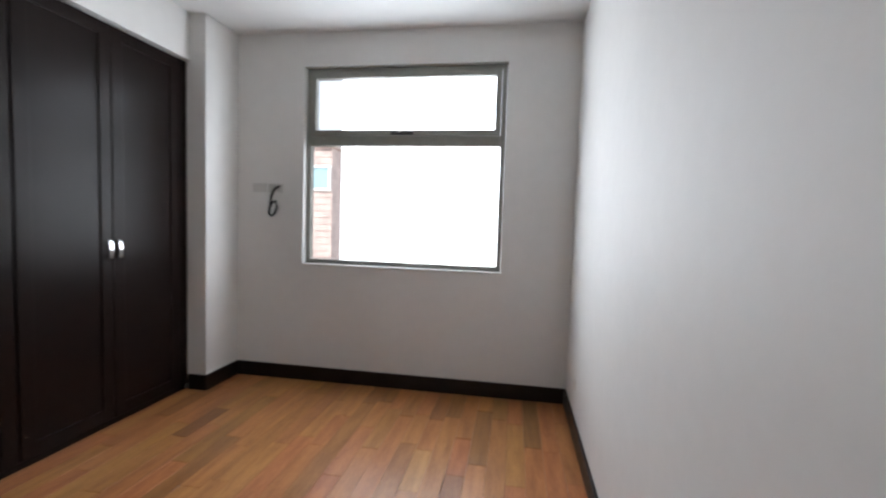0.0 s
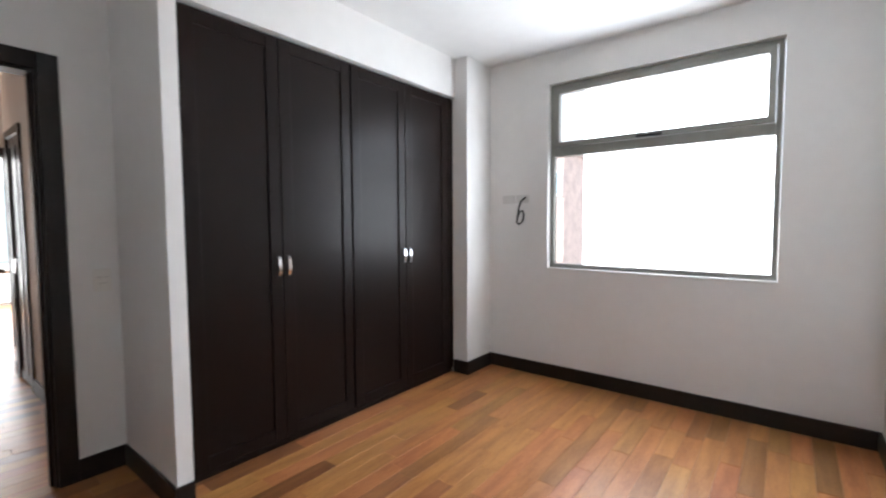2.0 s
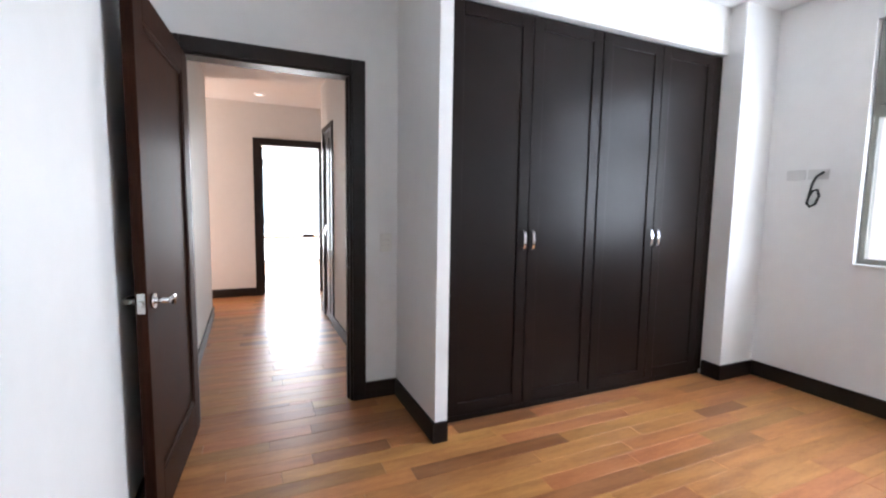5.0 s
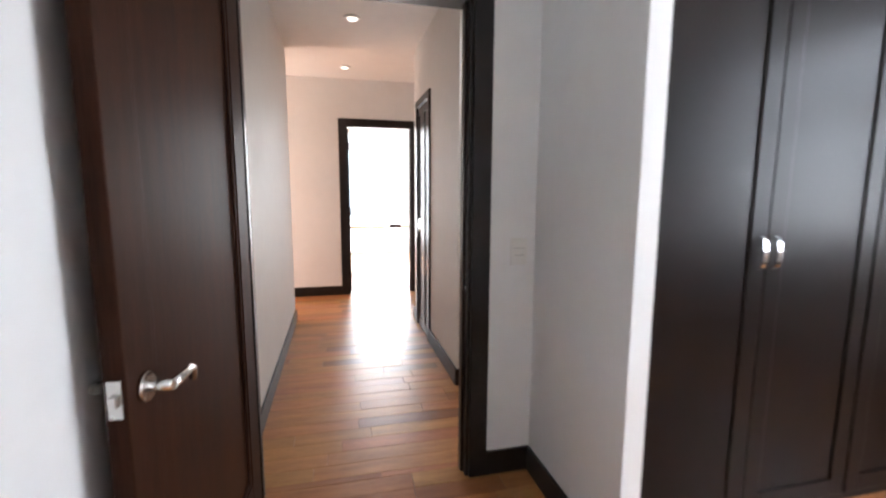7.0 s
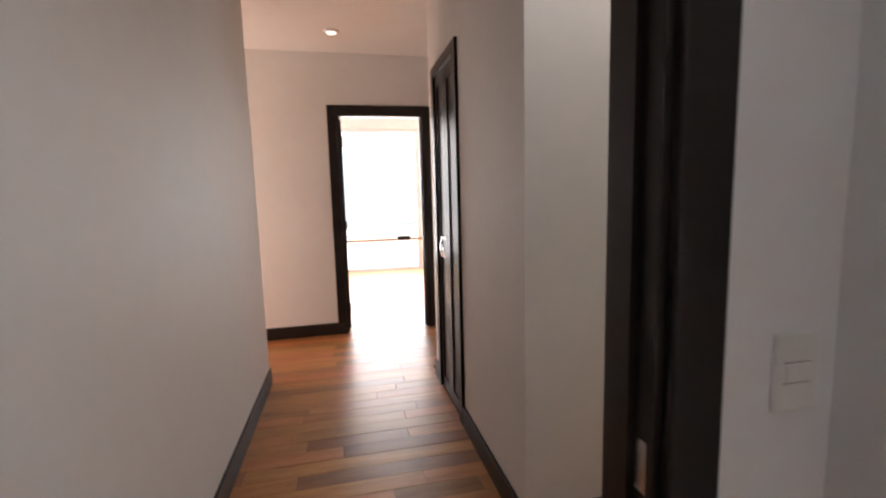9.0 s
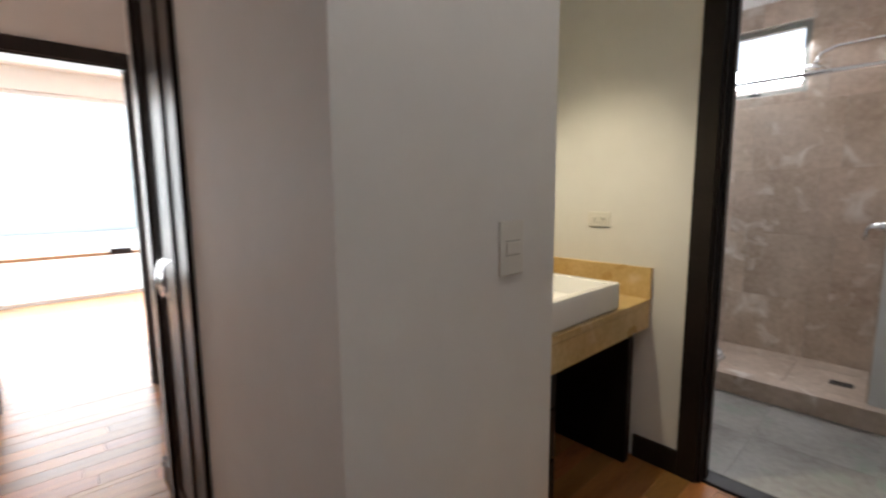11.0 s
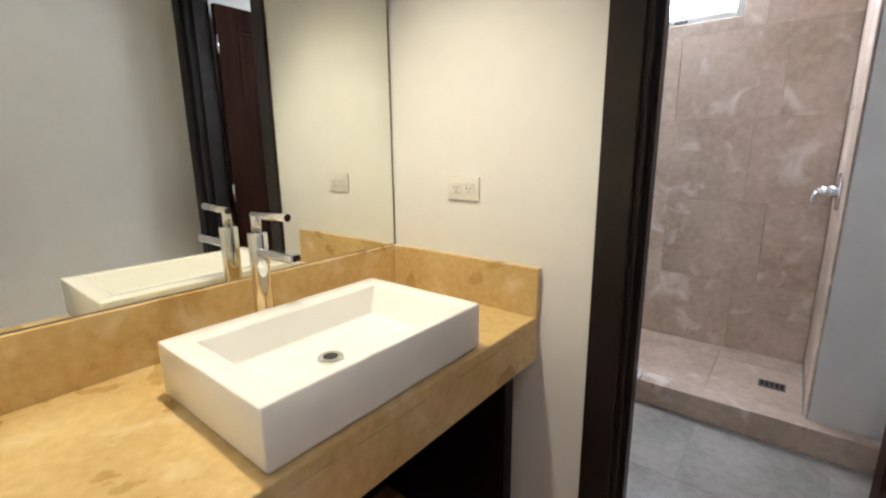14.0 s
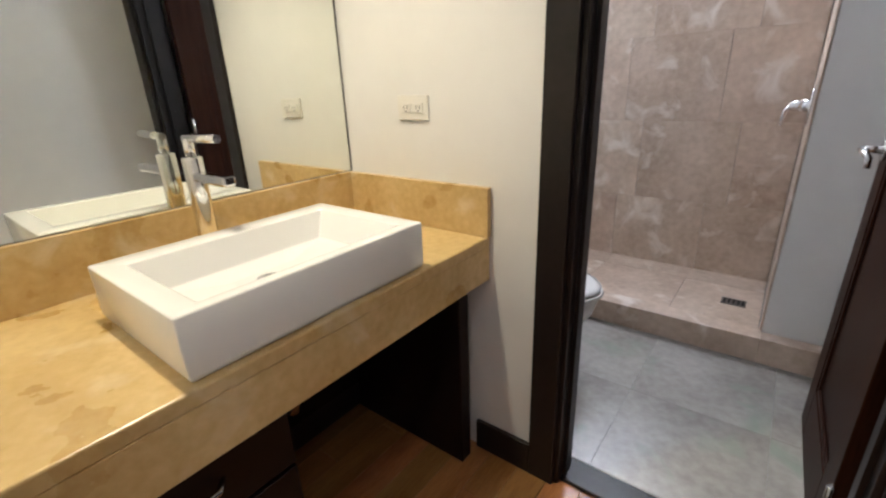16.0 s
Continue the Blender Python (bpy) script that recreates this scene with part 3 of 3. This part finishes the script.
# ---- wall plates ----
def wall_plate(name, label, m, holes):
    """Ivory plate standing on a wall; local +y comes out of the wall."""
    p = thing(name, label, name.replace("_", " "), m)
    w, h = (0.060, 0.036) if holes is not False else (0.040, 0.060)
    part("cover", boxes((-w, w, 0, 0.007, -h, h), bevel=0.003), GREYPLATE if holes is None else PLATE, p)
    if holes:
        for sx in (-0.024, 0.024):
            o = part("socket", boxes((sx - 0.018, sx + 0.018, 0.007, 0.010, -0.015, 0.015), bevel=0.002), PLATE, p)
            part("slot", boxes((sx - 0.008, sx - 0.005, 0.0101, 0.0106, -0.004, 0.007), (sx + 0.005, sx + 0.008, 0.0101, 0.0106, -0.004, 0.007),
                               (sx - 0.003, sx + 0.003, 0.0101, 0.0106, -0.011, -0.007)), DRAINM, o)
    elif holes is False:
        part("rocker", boxes((-0.023, 0.023, 0.0065, 0.0105, -0.014, 0.014), bevel=0.002), PLATE, p)
        for z in (0.0148, -0.0164):
            part("rocker_gap", boxes((-0.024, 0.024, 0.0066, 0.0074, z, z + 0.0016)), DRAINM, p)
    return p


wall_plate("light_switch", "ivory switch plate on the wall beside the bedroom door", pose(XW, 0.168, 1.045, 0, 0, -90), False)
wall_plate("light_switch", "ivory switch plate on the wall before the vanity", pose(XSTUB, 0.573, 1.177, 0, 0, -90), False)
wall_plate("power_outlet", "ivory double outlet above the stone backsplash", pose(-4.02, YEND, 1.16, 0, 0, 180), True)
wall_plate("wall_cover", "blank grey box cover beside the hanging cable", pose(-1.70, YN, 1.55, 0, 0, 180), None)
wall_plate("power_outlet", "ivory outlet low on the white bedroom wall", pose(XE, 2.55, 0.32, 0, 0, 90), True)

cab = thing("hanging_cable", "loop of black cable hanging from an open wall box", "cable")
part("box_plate", boxes((-1.625, -1.50, YN - 0.006, YN - 0.001, 1.515, 1.585), bevel=0.002), GREYPLATE, cab)
pts = [(-1.53, YN - 0.004, 1.565), (-1.56, YN - 0.03, 1.535), (-1.58, YN - 0.035, 1.48), (-1.595, YN - 0.03, 1.40), (-1.605, YN - 0.03, 1.35), (-1.585, YN - 0.032, 1.325),
       (-1.55, YN - 0.035, 1.345), (-1.53, YN - 0.04, 1.40), (-1.545, YN - 0.035, 1.445), (-1.575, YN - 0.03, 1.435), (-1.60, YN - 0.025, 1.39), (-1.61, YN - 0.02, 1.34)]
part("cable", tube(pts, 0.008, 10), BLACK, cab)

# the third one is unseen, an added housing for the spot before the vanity
for lx, ly, lz_, lab in ((-4.45, -0.46, ZH, "round recessed ceiling lamp in the hall"), (-5.87, -0.49, ZH, "round recessed lamp close to the end wall"),
                         (-3.05, 0.45, ZA, "added round recessed ceiling lamp before the vanity")):
    dl = thing("downlight", lab, "lamp", None, "hall downlights")
    part("ring", tube([(lx, ly, lz_ - 0.012), (lx, ly, lz_ - 0.0005)], [0.055, 0.065], 24), WHITEFRAME, dl)
    part("diffuser", tube([(lx, ly, lz_ - 0.016), (lx, ly, lz_ - 0.0125)], 0.040, 24), BULB, dl)
vl = thing("downlight", "round warm recessed lamp above the vanity", "lamp")
part("ring", tube([(-4.00, 1.24, 2.588), (-4.00, 1.24, 2.5995)], [0.055, 0.065], 24), WHITEFRAME, vl)


# ---- vanity ----
TOPZ, CF = 0.80, -3.752
van = thing("vanity_counter", "honey travertine vanity counter with backsplash", "counter")
part("countertop", boxes((XM + 0.001, CF, YP + 0.001, YEND - 0.001, 0.77, TOPZ), bevel=0.004), GOLD, van)
part("apron", boxes((CF - 0.022, CF - 0.001, YP + 0.002, YEND - 0.002, 0.662, 0.770), bevel=0.002), GOLD, van)
part("backsplash", boxes((XM + 0.001, XM + 0.021, YP + 0.002, YEND - 0.022, TOPZ, 0.948), bevel=0.002), GOLD, van)
part("side_splash", boxes((XM + 0.001, CF + 0.004, YEND - 0.021, YEND - 0.001, TOPZ, 0.946), bevel=0.002), GOLD, van)

cb = thing("vanity_cabinet", "dark wooden drawer cabinet under the counter", "cabinet")
part("body", boxes((XM + 0.02, CF - 0.075, YP + 0.005, 1.207, 0.06, 0.655), bevel=0.002), WENGE, cb)
part("plinth", boxes((XM + 0.02, CF - 0.11, YP + 0.01, 1.197, 0.0, 0.06)), WENGE, cb)
for z0, z1 in ((0.49, 0.645), (0.285, 0.48), (0.07, 0.275)):
    d = part("drawer", boxes((CF - 0.0745, CF - 0.055, YP + 0.01, 1.202, z0, z1), bevel=0.003), WENGE, cb)
    zz = (z0 + z1) / 2
    pts = [(CF - 0.056, 0.88, zz), (CF - 0.032, 0.90, zz), (CF - 0.026, 0.97, zz), (CF - 0.032, 1.04, zz), (CF - 0.056, 1.06, zz)]
    part("handle", tube(pts, 0.006, 10), CHROME, d, "bowed chrome handle")
pn = thing("vanity_side_panel", "dark wooden panel carrying the counter's end", "panel")
part("board", boxes((XM + 0.02, CF - 0.045, 1.78, 1.83, 0.0, 0.66), bevel=0.003), WENGE, pn)
part("back_board", boxes((XM + 0.017, XM + 0.03, 1.217, 1.779, 0.12, 0.75)), WENGE, pn)
tr = thing("sink_trap", "chrome drain trap under the counter", "pipe")
part("pipe", tube([(-3.955, 1.30, 0.768), (-3.955, 1.30, 0.52), (-3.965, 1.30, 0.48), (-4.005, 1.30, 0.47), (-4.045, 1.30, 0.50), (-4.06, 1.30, 0.55), (-4.09, 1.30, 0.57), (XM + 0.031, 1.30, 0.57)], 0.018, 12), CHROME, tr)

# vessel basin, hollow, with a sloped bowl
sx0, sx1, sy0, sy1, sz0, sz1 = -4.143, -3.766, 1.037, 1.598, TOPZ, 0.917
basin = thing("vessel_sink", "rectangular white ceramic vessel sink on the counter", "sink")
bm = bmesh.new()


def ring(ix0, ix1, iy0, iy1, z):
    return [bm.verts.new(p) for p in ((ix0, iy0, z), (ix1, iy0, z), (ix1, iy1, z), (ix0, iy1, z))]


RIM, BACK = 0.028, 0.062
loops = [ring(sx0 + 0.006, sx1 - 0.006, sy0 + 0.006, sy1 - 0.006, sz0), ring(sx0, sx1, sy0, sy1, sz0 + 0.01), ring(sx0, sx1, sy0, sy1, sz1),
         ring(sx0 + BACK, sx1 - RIM, sy0 + RIM + 0.02, sy1 - RIM - 0.02, sz1), ring(sx0 + BACK + 0.012, sx1 - RIM - 0.012, sy0 + 0.075, sy1 - 0.075, sz0 + 0.045),
         ring(sx0 + 0.13, sx1 - 0.10, sy0 + 0.20, sy1 - 0.20, sz0 + 0.034)]
for p, q in zip(loops, loops[1:]):
    for k in range(4):
        bm.faces.new((p[k], p[(k + 1) % 4], q[(k + 1) % 4], q[k]))
bm.faces.new(loops[0][::-1])
bm.faces.new(loops[-1])
bmesh.ops.bevel(bm, geom=[e for e in bm.edges], offset=0.004, segments=3, profile=0.5, affect='EDGES')
for f in bm.faces:
    f.smooth = True
part("basin", bm, CERAMIC, basin)
dr = part("drain", tube([(-3.955, 1.30, sz0 + 0.034), (-3.955, 1.30, sz0 + 0.040)], [0.030, 0.027], 24), CHROME, basin, "chrome drain")
part("drain_hole", tube([(-3.955, 1.30, sz0 + 0.0401), (-3.955, 1.30, sz0 + 0.0408)], 0.016, 20), BLACK, dr)

fx, fy = -4.25, 1.32
fa = thing("faucet", "tall chrome single-lever faucet behind the sink", "faucet")
part("base", tube([(fx, fy, TOPZ), (fx, fy, TOPZ + 0.008)], 0.030, 24), CHROME, fa)
part("body", tube([(fx, fy, TOPZ + 0.008), (fx, fy, 1.075), (fx, fy, 1.080)], [0.0235, 0.0235, 0.021], 24), CHROME, fa)
part("spout", boxes((fx + 0.015, fx + 0.165, fy - 0.016, fy + 0.016, 1.022, 1.044), bevel=0.006), CHROME, fa)
part("lever_stem", tube([(fx, fy, 1.08), (fx, fy, 1.122)], 0.012, 16), CHROME, fa)
part("lever", tube([(fx - 0.012, fy, 1.122), (fx + 0.135, fy + 0.004, 1.126)], 0.0095, 14), CHROME, fa)

mr = thing("wall_mirror", "large frameless mirror above the backsplash", "mirror")
part("mirror_glass", boxes((XM + 0.001, XM + 0.007, YP + 0.004, YEND - 0.008, 0.951, 2.40)), MIRROR, mr)
part("mirror_edge", boxes((XM + 0.0005, XM + 0.0085, YEND - 0.0078, YEND - 0.003, 0.951, 2.40), (XM + 0.0005, XM + 0.0085, YP + 0.004, YEND - 0.003, 0.9485, 0.9509)), DRAINM, mr)

# ---- shower room ----
cu = thing("shower_curb", "travertine shower curb", "curb")
part("curb", boxes((XSW + 0.01, XP - 0.001, YC, YC + 0.11, 0.0, 0.13), (XP - 0.001, XBE - 0.001, YC, YC + 0.0745, 0.0, 0.13), bevel=0.003), TRAV, cu)
fd = thing("floor_drain", "square steel drain in the shower floor", "drain")
part("grate", boxes((-3.235, -3.125, 3.322, 3.40, 0.1085, 0.113), bevel=0.001), DRAINM, fd)
for k in range(5):
    part("slot", boxes((-3.226 + k * 0.0205, -3.215 + k * 0.0205, 3.332, 3.39, 0.1131, 0.1136)), BLACK, fd)

sv = thing("shower_valve", "round chrome shower valve with lever", "valve")
vx, vy, vz = XP - 0.012, 3.362, 1.085
part("escutcheon", tube([(vx, vy, vz), (vx - 0.008, vy, vz)], [0.085, 0.080], 28), CHROME, sv)
part("stem", tube([(vx - 0.008, vy, vz), (vx - 0.075, vy, vz)], [0.028, 0.020], 20), CHROME, sv)
part("lever", tube([(vx - 0.065, vy, vz), (vx - 0.085, vy, vz - 0.02), (vx - 0.095, vy, vz - 0.085)], [0.011, 0.010, 0.007], 12), CHROME, sv)

sh = thing("shower_fixture", "chrome shower head on a bent wall arm", "shower head")
ax, az = XP - 0.012, 2.12
part("flange", tube([(ax, vy, az), (ax - 0.008, vy, az)], 0.03, 20), CHROME, sh)
part("arm", tube([(ax - 0.003, vy, az), (ax - 0.12, vy, az + 0.015), (ax - 0.30, vy, az + 0.01), (ax - 0.37, vy, az - 0.015), (ax - 0.39, vy, az - 0.07)], 0.010, 12), CHROME, sh)
part("head", tube([(ax - 0.39, vy, az - 0.07), (ax - 0.395, vy, az - 0.095), (ax - 0.397, vy, az - 0.105)], [0.018, 0.06, 0.062], 24), CHROME, sh)

rod = thing("shower_rod", "straight chrome shower curtain rod", "rod")
ry, rz_ = YC + 0.095, 1.94
part("bar", tube([(XSW + 0.001, ry, rz_), (XP - 0.001, ry, rz_)], 0.0125, 14), CHROME, rod)
for x0, x1 in ((XSW + 0.0005, XSW + 0.015), (XP - 0.015, XP - 0.0005)):
    part("flange", tube([(x0, ry, rz_), (x1, ry, rz_)], 0.028, 20), CHROME, rod)
hk = thing("robe_hook", "small chrome robe hook on the white wall", "hook")
hy = YC + 0.0745
part("plate", tube([(-2.885, hy, 1.865), (-2.885, hy - 0.0095, 1.865)], 0.022, 18), CHROME, hk)
part("hook", tube([(-2.885, hy - 0.0095, 1.865), (-2.885, hy - 0.045, 1.863), (-2.885, hy - 0.06, 1.88)], 0.007, 10), CHROME, hk)

to = thing("toilet", "white ceramic toilet beside the shower curb", "toilet")
tx, ty = -3.88, 2.50


def oval(cx, cy, a, b, z, n=28):
    return [(cx + a * math.cos(2 * math.pi * k / n), cy + b * math.sin(2 * math.pi * k / n), z) for k in range(n)]


def lofted(rings_):
    bm_ = bmesh.new()
    vr = [[bm_.verts.new(p) for p in r_] for r_ in rings_]
    n = len(vr[0])
    for p, q in zip(vr, vr[1:]):
        for k in range(n):
            bm_.faces.new((p[k], p[(k + 1) % n], q[(k + 1) % n], q[k])).smooth = True
    bm_.faces.new(vr[0][::-1])
    bm_.faces.new(vr[-1])
    return bm_


part("bowl", lofted([oval(tx - 0.05, ty, 0.20, 0.12, 0.012), oval(tx - 0.04, ty, 0.19, 0.11, 0.14), oval(tx, ty, 0.25, 0.17, 0.30), oval(tx, ty, 0.27, 0.185, 0.375)]), CERAMIC, to)
part("seat", lofted([oval(tx, ty, 0.27, 0.185, 0.377), oval(tx, ty, 0.285, 0.195, 0.387), oval(tx, ty, 0.28, 0.19, 0.398)]), CERAMIC, to)
part("lid", lofted([oval(tx, ty, 0.27, 0.18, 0.400), oval(tx, ty, 0.275, 0.185, 0.412), oval(tx, ty, 0.25, 0.165, 0.420)]), CERAMIC, to)
part("tank", boxes((tx - 0.64, tx - 0.27, ty - 0.20, ty + 0.20, 0.36, 0.74), bevel=0.015), CERAMIC, to)
part("tank_lid", boxes((tx - 0.65, tx - 0.26, ty - 0.21, ty + 0.21, 0.742, 0.775), bevel=0.010), CERAMIC, to)

# ---- pieces: tiles and planks ----
rng = random.Random(4)
unit_cache = {}


def piece(name, x0, x1, y0, y1, z0, z1, mat, parent, gap=0.001, bev=0.0015):
    """A bevelled block; alike sizes share one mesh."""
    key = (round(x1 - x0, 3), round(y1 - y0, 3), round(z1 - z0, 3), mat.name)
    me = unit_cache.get(key)
    if me is None:
        hx, hy, hz = [v / 2 for v in key[:3]]
        b_ = bmesh.new()
        add_box(b_, -hx + gap, hx - gap, -hy + gap, hy - gap, -hz, hz)
        if bev:
            bmesh.ops.bevel(b_, geom=list(b_.edges), offset=bev, segments=1, affect='EDGES')
        me = mesh_of(name, b_, mat)
        unit_cache[key] = me
    ob = new(name, me)
    ob.location = ((x0 + x1) / 2, (y0 + y1) / 2, (z0 + z1) / 2)
    ob.parent = parent
    return ob


def tiles(lo, hi, size, start):
    """Cuts of a span at a tile width, from a joint at start."""
    cuts = [lo]
    k = math.ceil((lo - start) / size + 1e-6)
    while start + k * size < hi - 1e-6:
        cuts.append(start + k * size)
        k += 1
    return list(zip(cuts, cuts[1:] + [hi]))


bf = setting("floor_shower_room", boxes((XSW, XBE, YEND + 0.12, YC, -0.018, 0.002), (XSW, XP, YC + 0.11, YB, -0.018, 0.10)), PALEGROUT, "marble tiled shower room floor")
for x0, x1 in tiles(XSW + 0.01, XBE - 0.001, 0.475, -3.44):
    for y0, y1 in tiles(YEND + 0.121, YC - 0.001, 0.475, 2.487):
        piece("tile", x0, x1, y0, y1, 0.003, 0.011, MARBLE, bf, 0.0004, 0.0006)
for x0, x1 in tiles(XSW + 0.01, XP - 0.012, 0.475, -3.44):
    for y0, y1 in tiles(YC + 0.111, YB - 0.011, 0.475, YC + 0.111):
        piece("tile", x0, x1, y0, y1, 0.1005, 0.108, TRAV, bf)
bw = bpy.data.objects["wall_shower_back"]
for j, (z0, z1) in enumerate(tiles(0.10, ZA - 0.001, 0.46, 0.52)):
    for x0, x1 in tiles(XSW + 0.01, XP - 0.012, 0.50, -3.43 + 0.11 * (j % 2)):
        spans = [(x0, x1, z0, z1)]
        if x1 > QX0 and x0 < QX1 and z1 > QZ0 and z0 < QZ1:
            spans = []
            if x0 < QX0:
                spans.append((x0, QX0, z0, z1))
            if x1 > QX1:
                spans.append((QX1, x1, z0, z1))
            a, b = max(x0, QX0), min(x1, QX1)
            if z0 < QZ0:
                spans.append((a, b, z0, QZ0))
            if z1 > QZ1:
                spans.append((a, b, QZ1, z1))
        for a, b, c, d in spans:
            piece("tile", a, b, YB - 0.010, YB - 0.0005, c, d, TRAV, bw)
we = bpy.data.objects["wall_shower_east"]
for z0, z1 in tiles(0.13, ZA - 0.001, 0.46, 0.52):
    for y0, y1 in tiles(YC + 0.08, YB - 0.011, 0.40, 3.32):
        piece("tile", XP - 0.011, XP - 0.0005, y0, y1, z0, z1, TRAV, we)

# strip floor, boards along y, staggered; lengths from a small set so that alike boards share a mesh
LENGTHS = (0.4, 0.55, 0.7, 0.9, 1.15)
PW = 0.104


def plank_floor(name, label, x0, x1, y0, y1, limit):
    base = setting(name, boxes((x0, x1, y0, y1, -0.018, -0.010)), SUBFLOOR, label)
    n, joined = 0, bmesh.new()
    x = x1
    while x > x0 + 0.004:
        xa = max(x - PW, x0)
        y = y0 - rng.random() * 0.5
        while y < y1 - 0.002:
            ye = y + rng.choice(LENGTHS)
            a, b = max(y, y0), min(ye, y1)
            if b - a > 0.01:
                dz = rng.choice((0, 0.0003, 0.0006))
                if n < limit:
                    piece("plank", xa, x, a, b, -0.0101, -0.0006 + dz - 0.0003, PLANK, base, 0.0006, 0.0008)
                else:
                    add_box(joined, xa + 0.0006, x - 0.0006, a + 0.0006, b - 0.0006, -0.0101, -0.0003)
                n += 1
            y = ye
        x = xa
    if joined.verts:
        tagged(part("planks", joined, PLANK, base), kind="stuff")
    else:
        joined.free()


plank_floor("floor_bedroom", "orange-brown hardwood strip floor", XH, XE, YS, YN, 300)
plank_floor("floor_hall", "orange-brown hardwood strip floor of the hall", XCOR, XH, YHS, YHN, 300)
plank_floor("floor_alcove", "orange-brown hardwood strip floor of the vanity alcove", XM, XH, YHN, YEND + 0.02, 200)
plank_floor("floor_lobby", "orange-brown hardwood strip floor at the hall's end", XEND, XCOR, -3.12, 2.0, 160)
plank_floor("floor_far_room", "hardwood strip floor of the sunlit room", XF, XEND, -3.0, 3.0, 200)
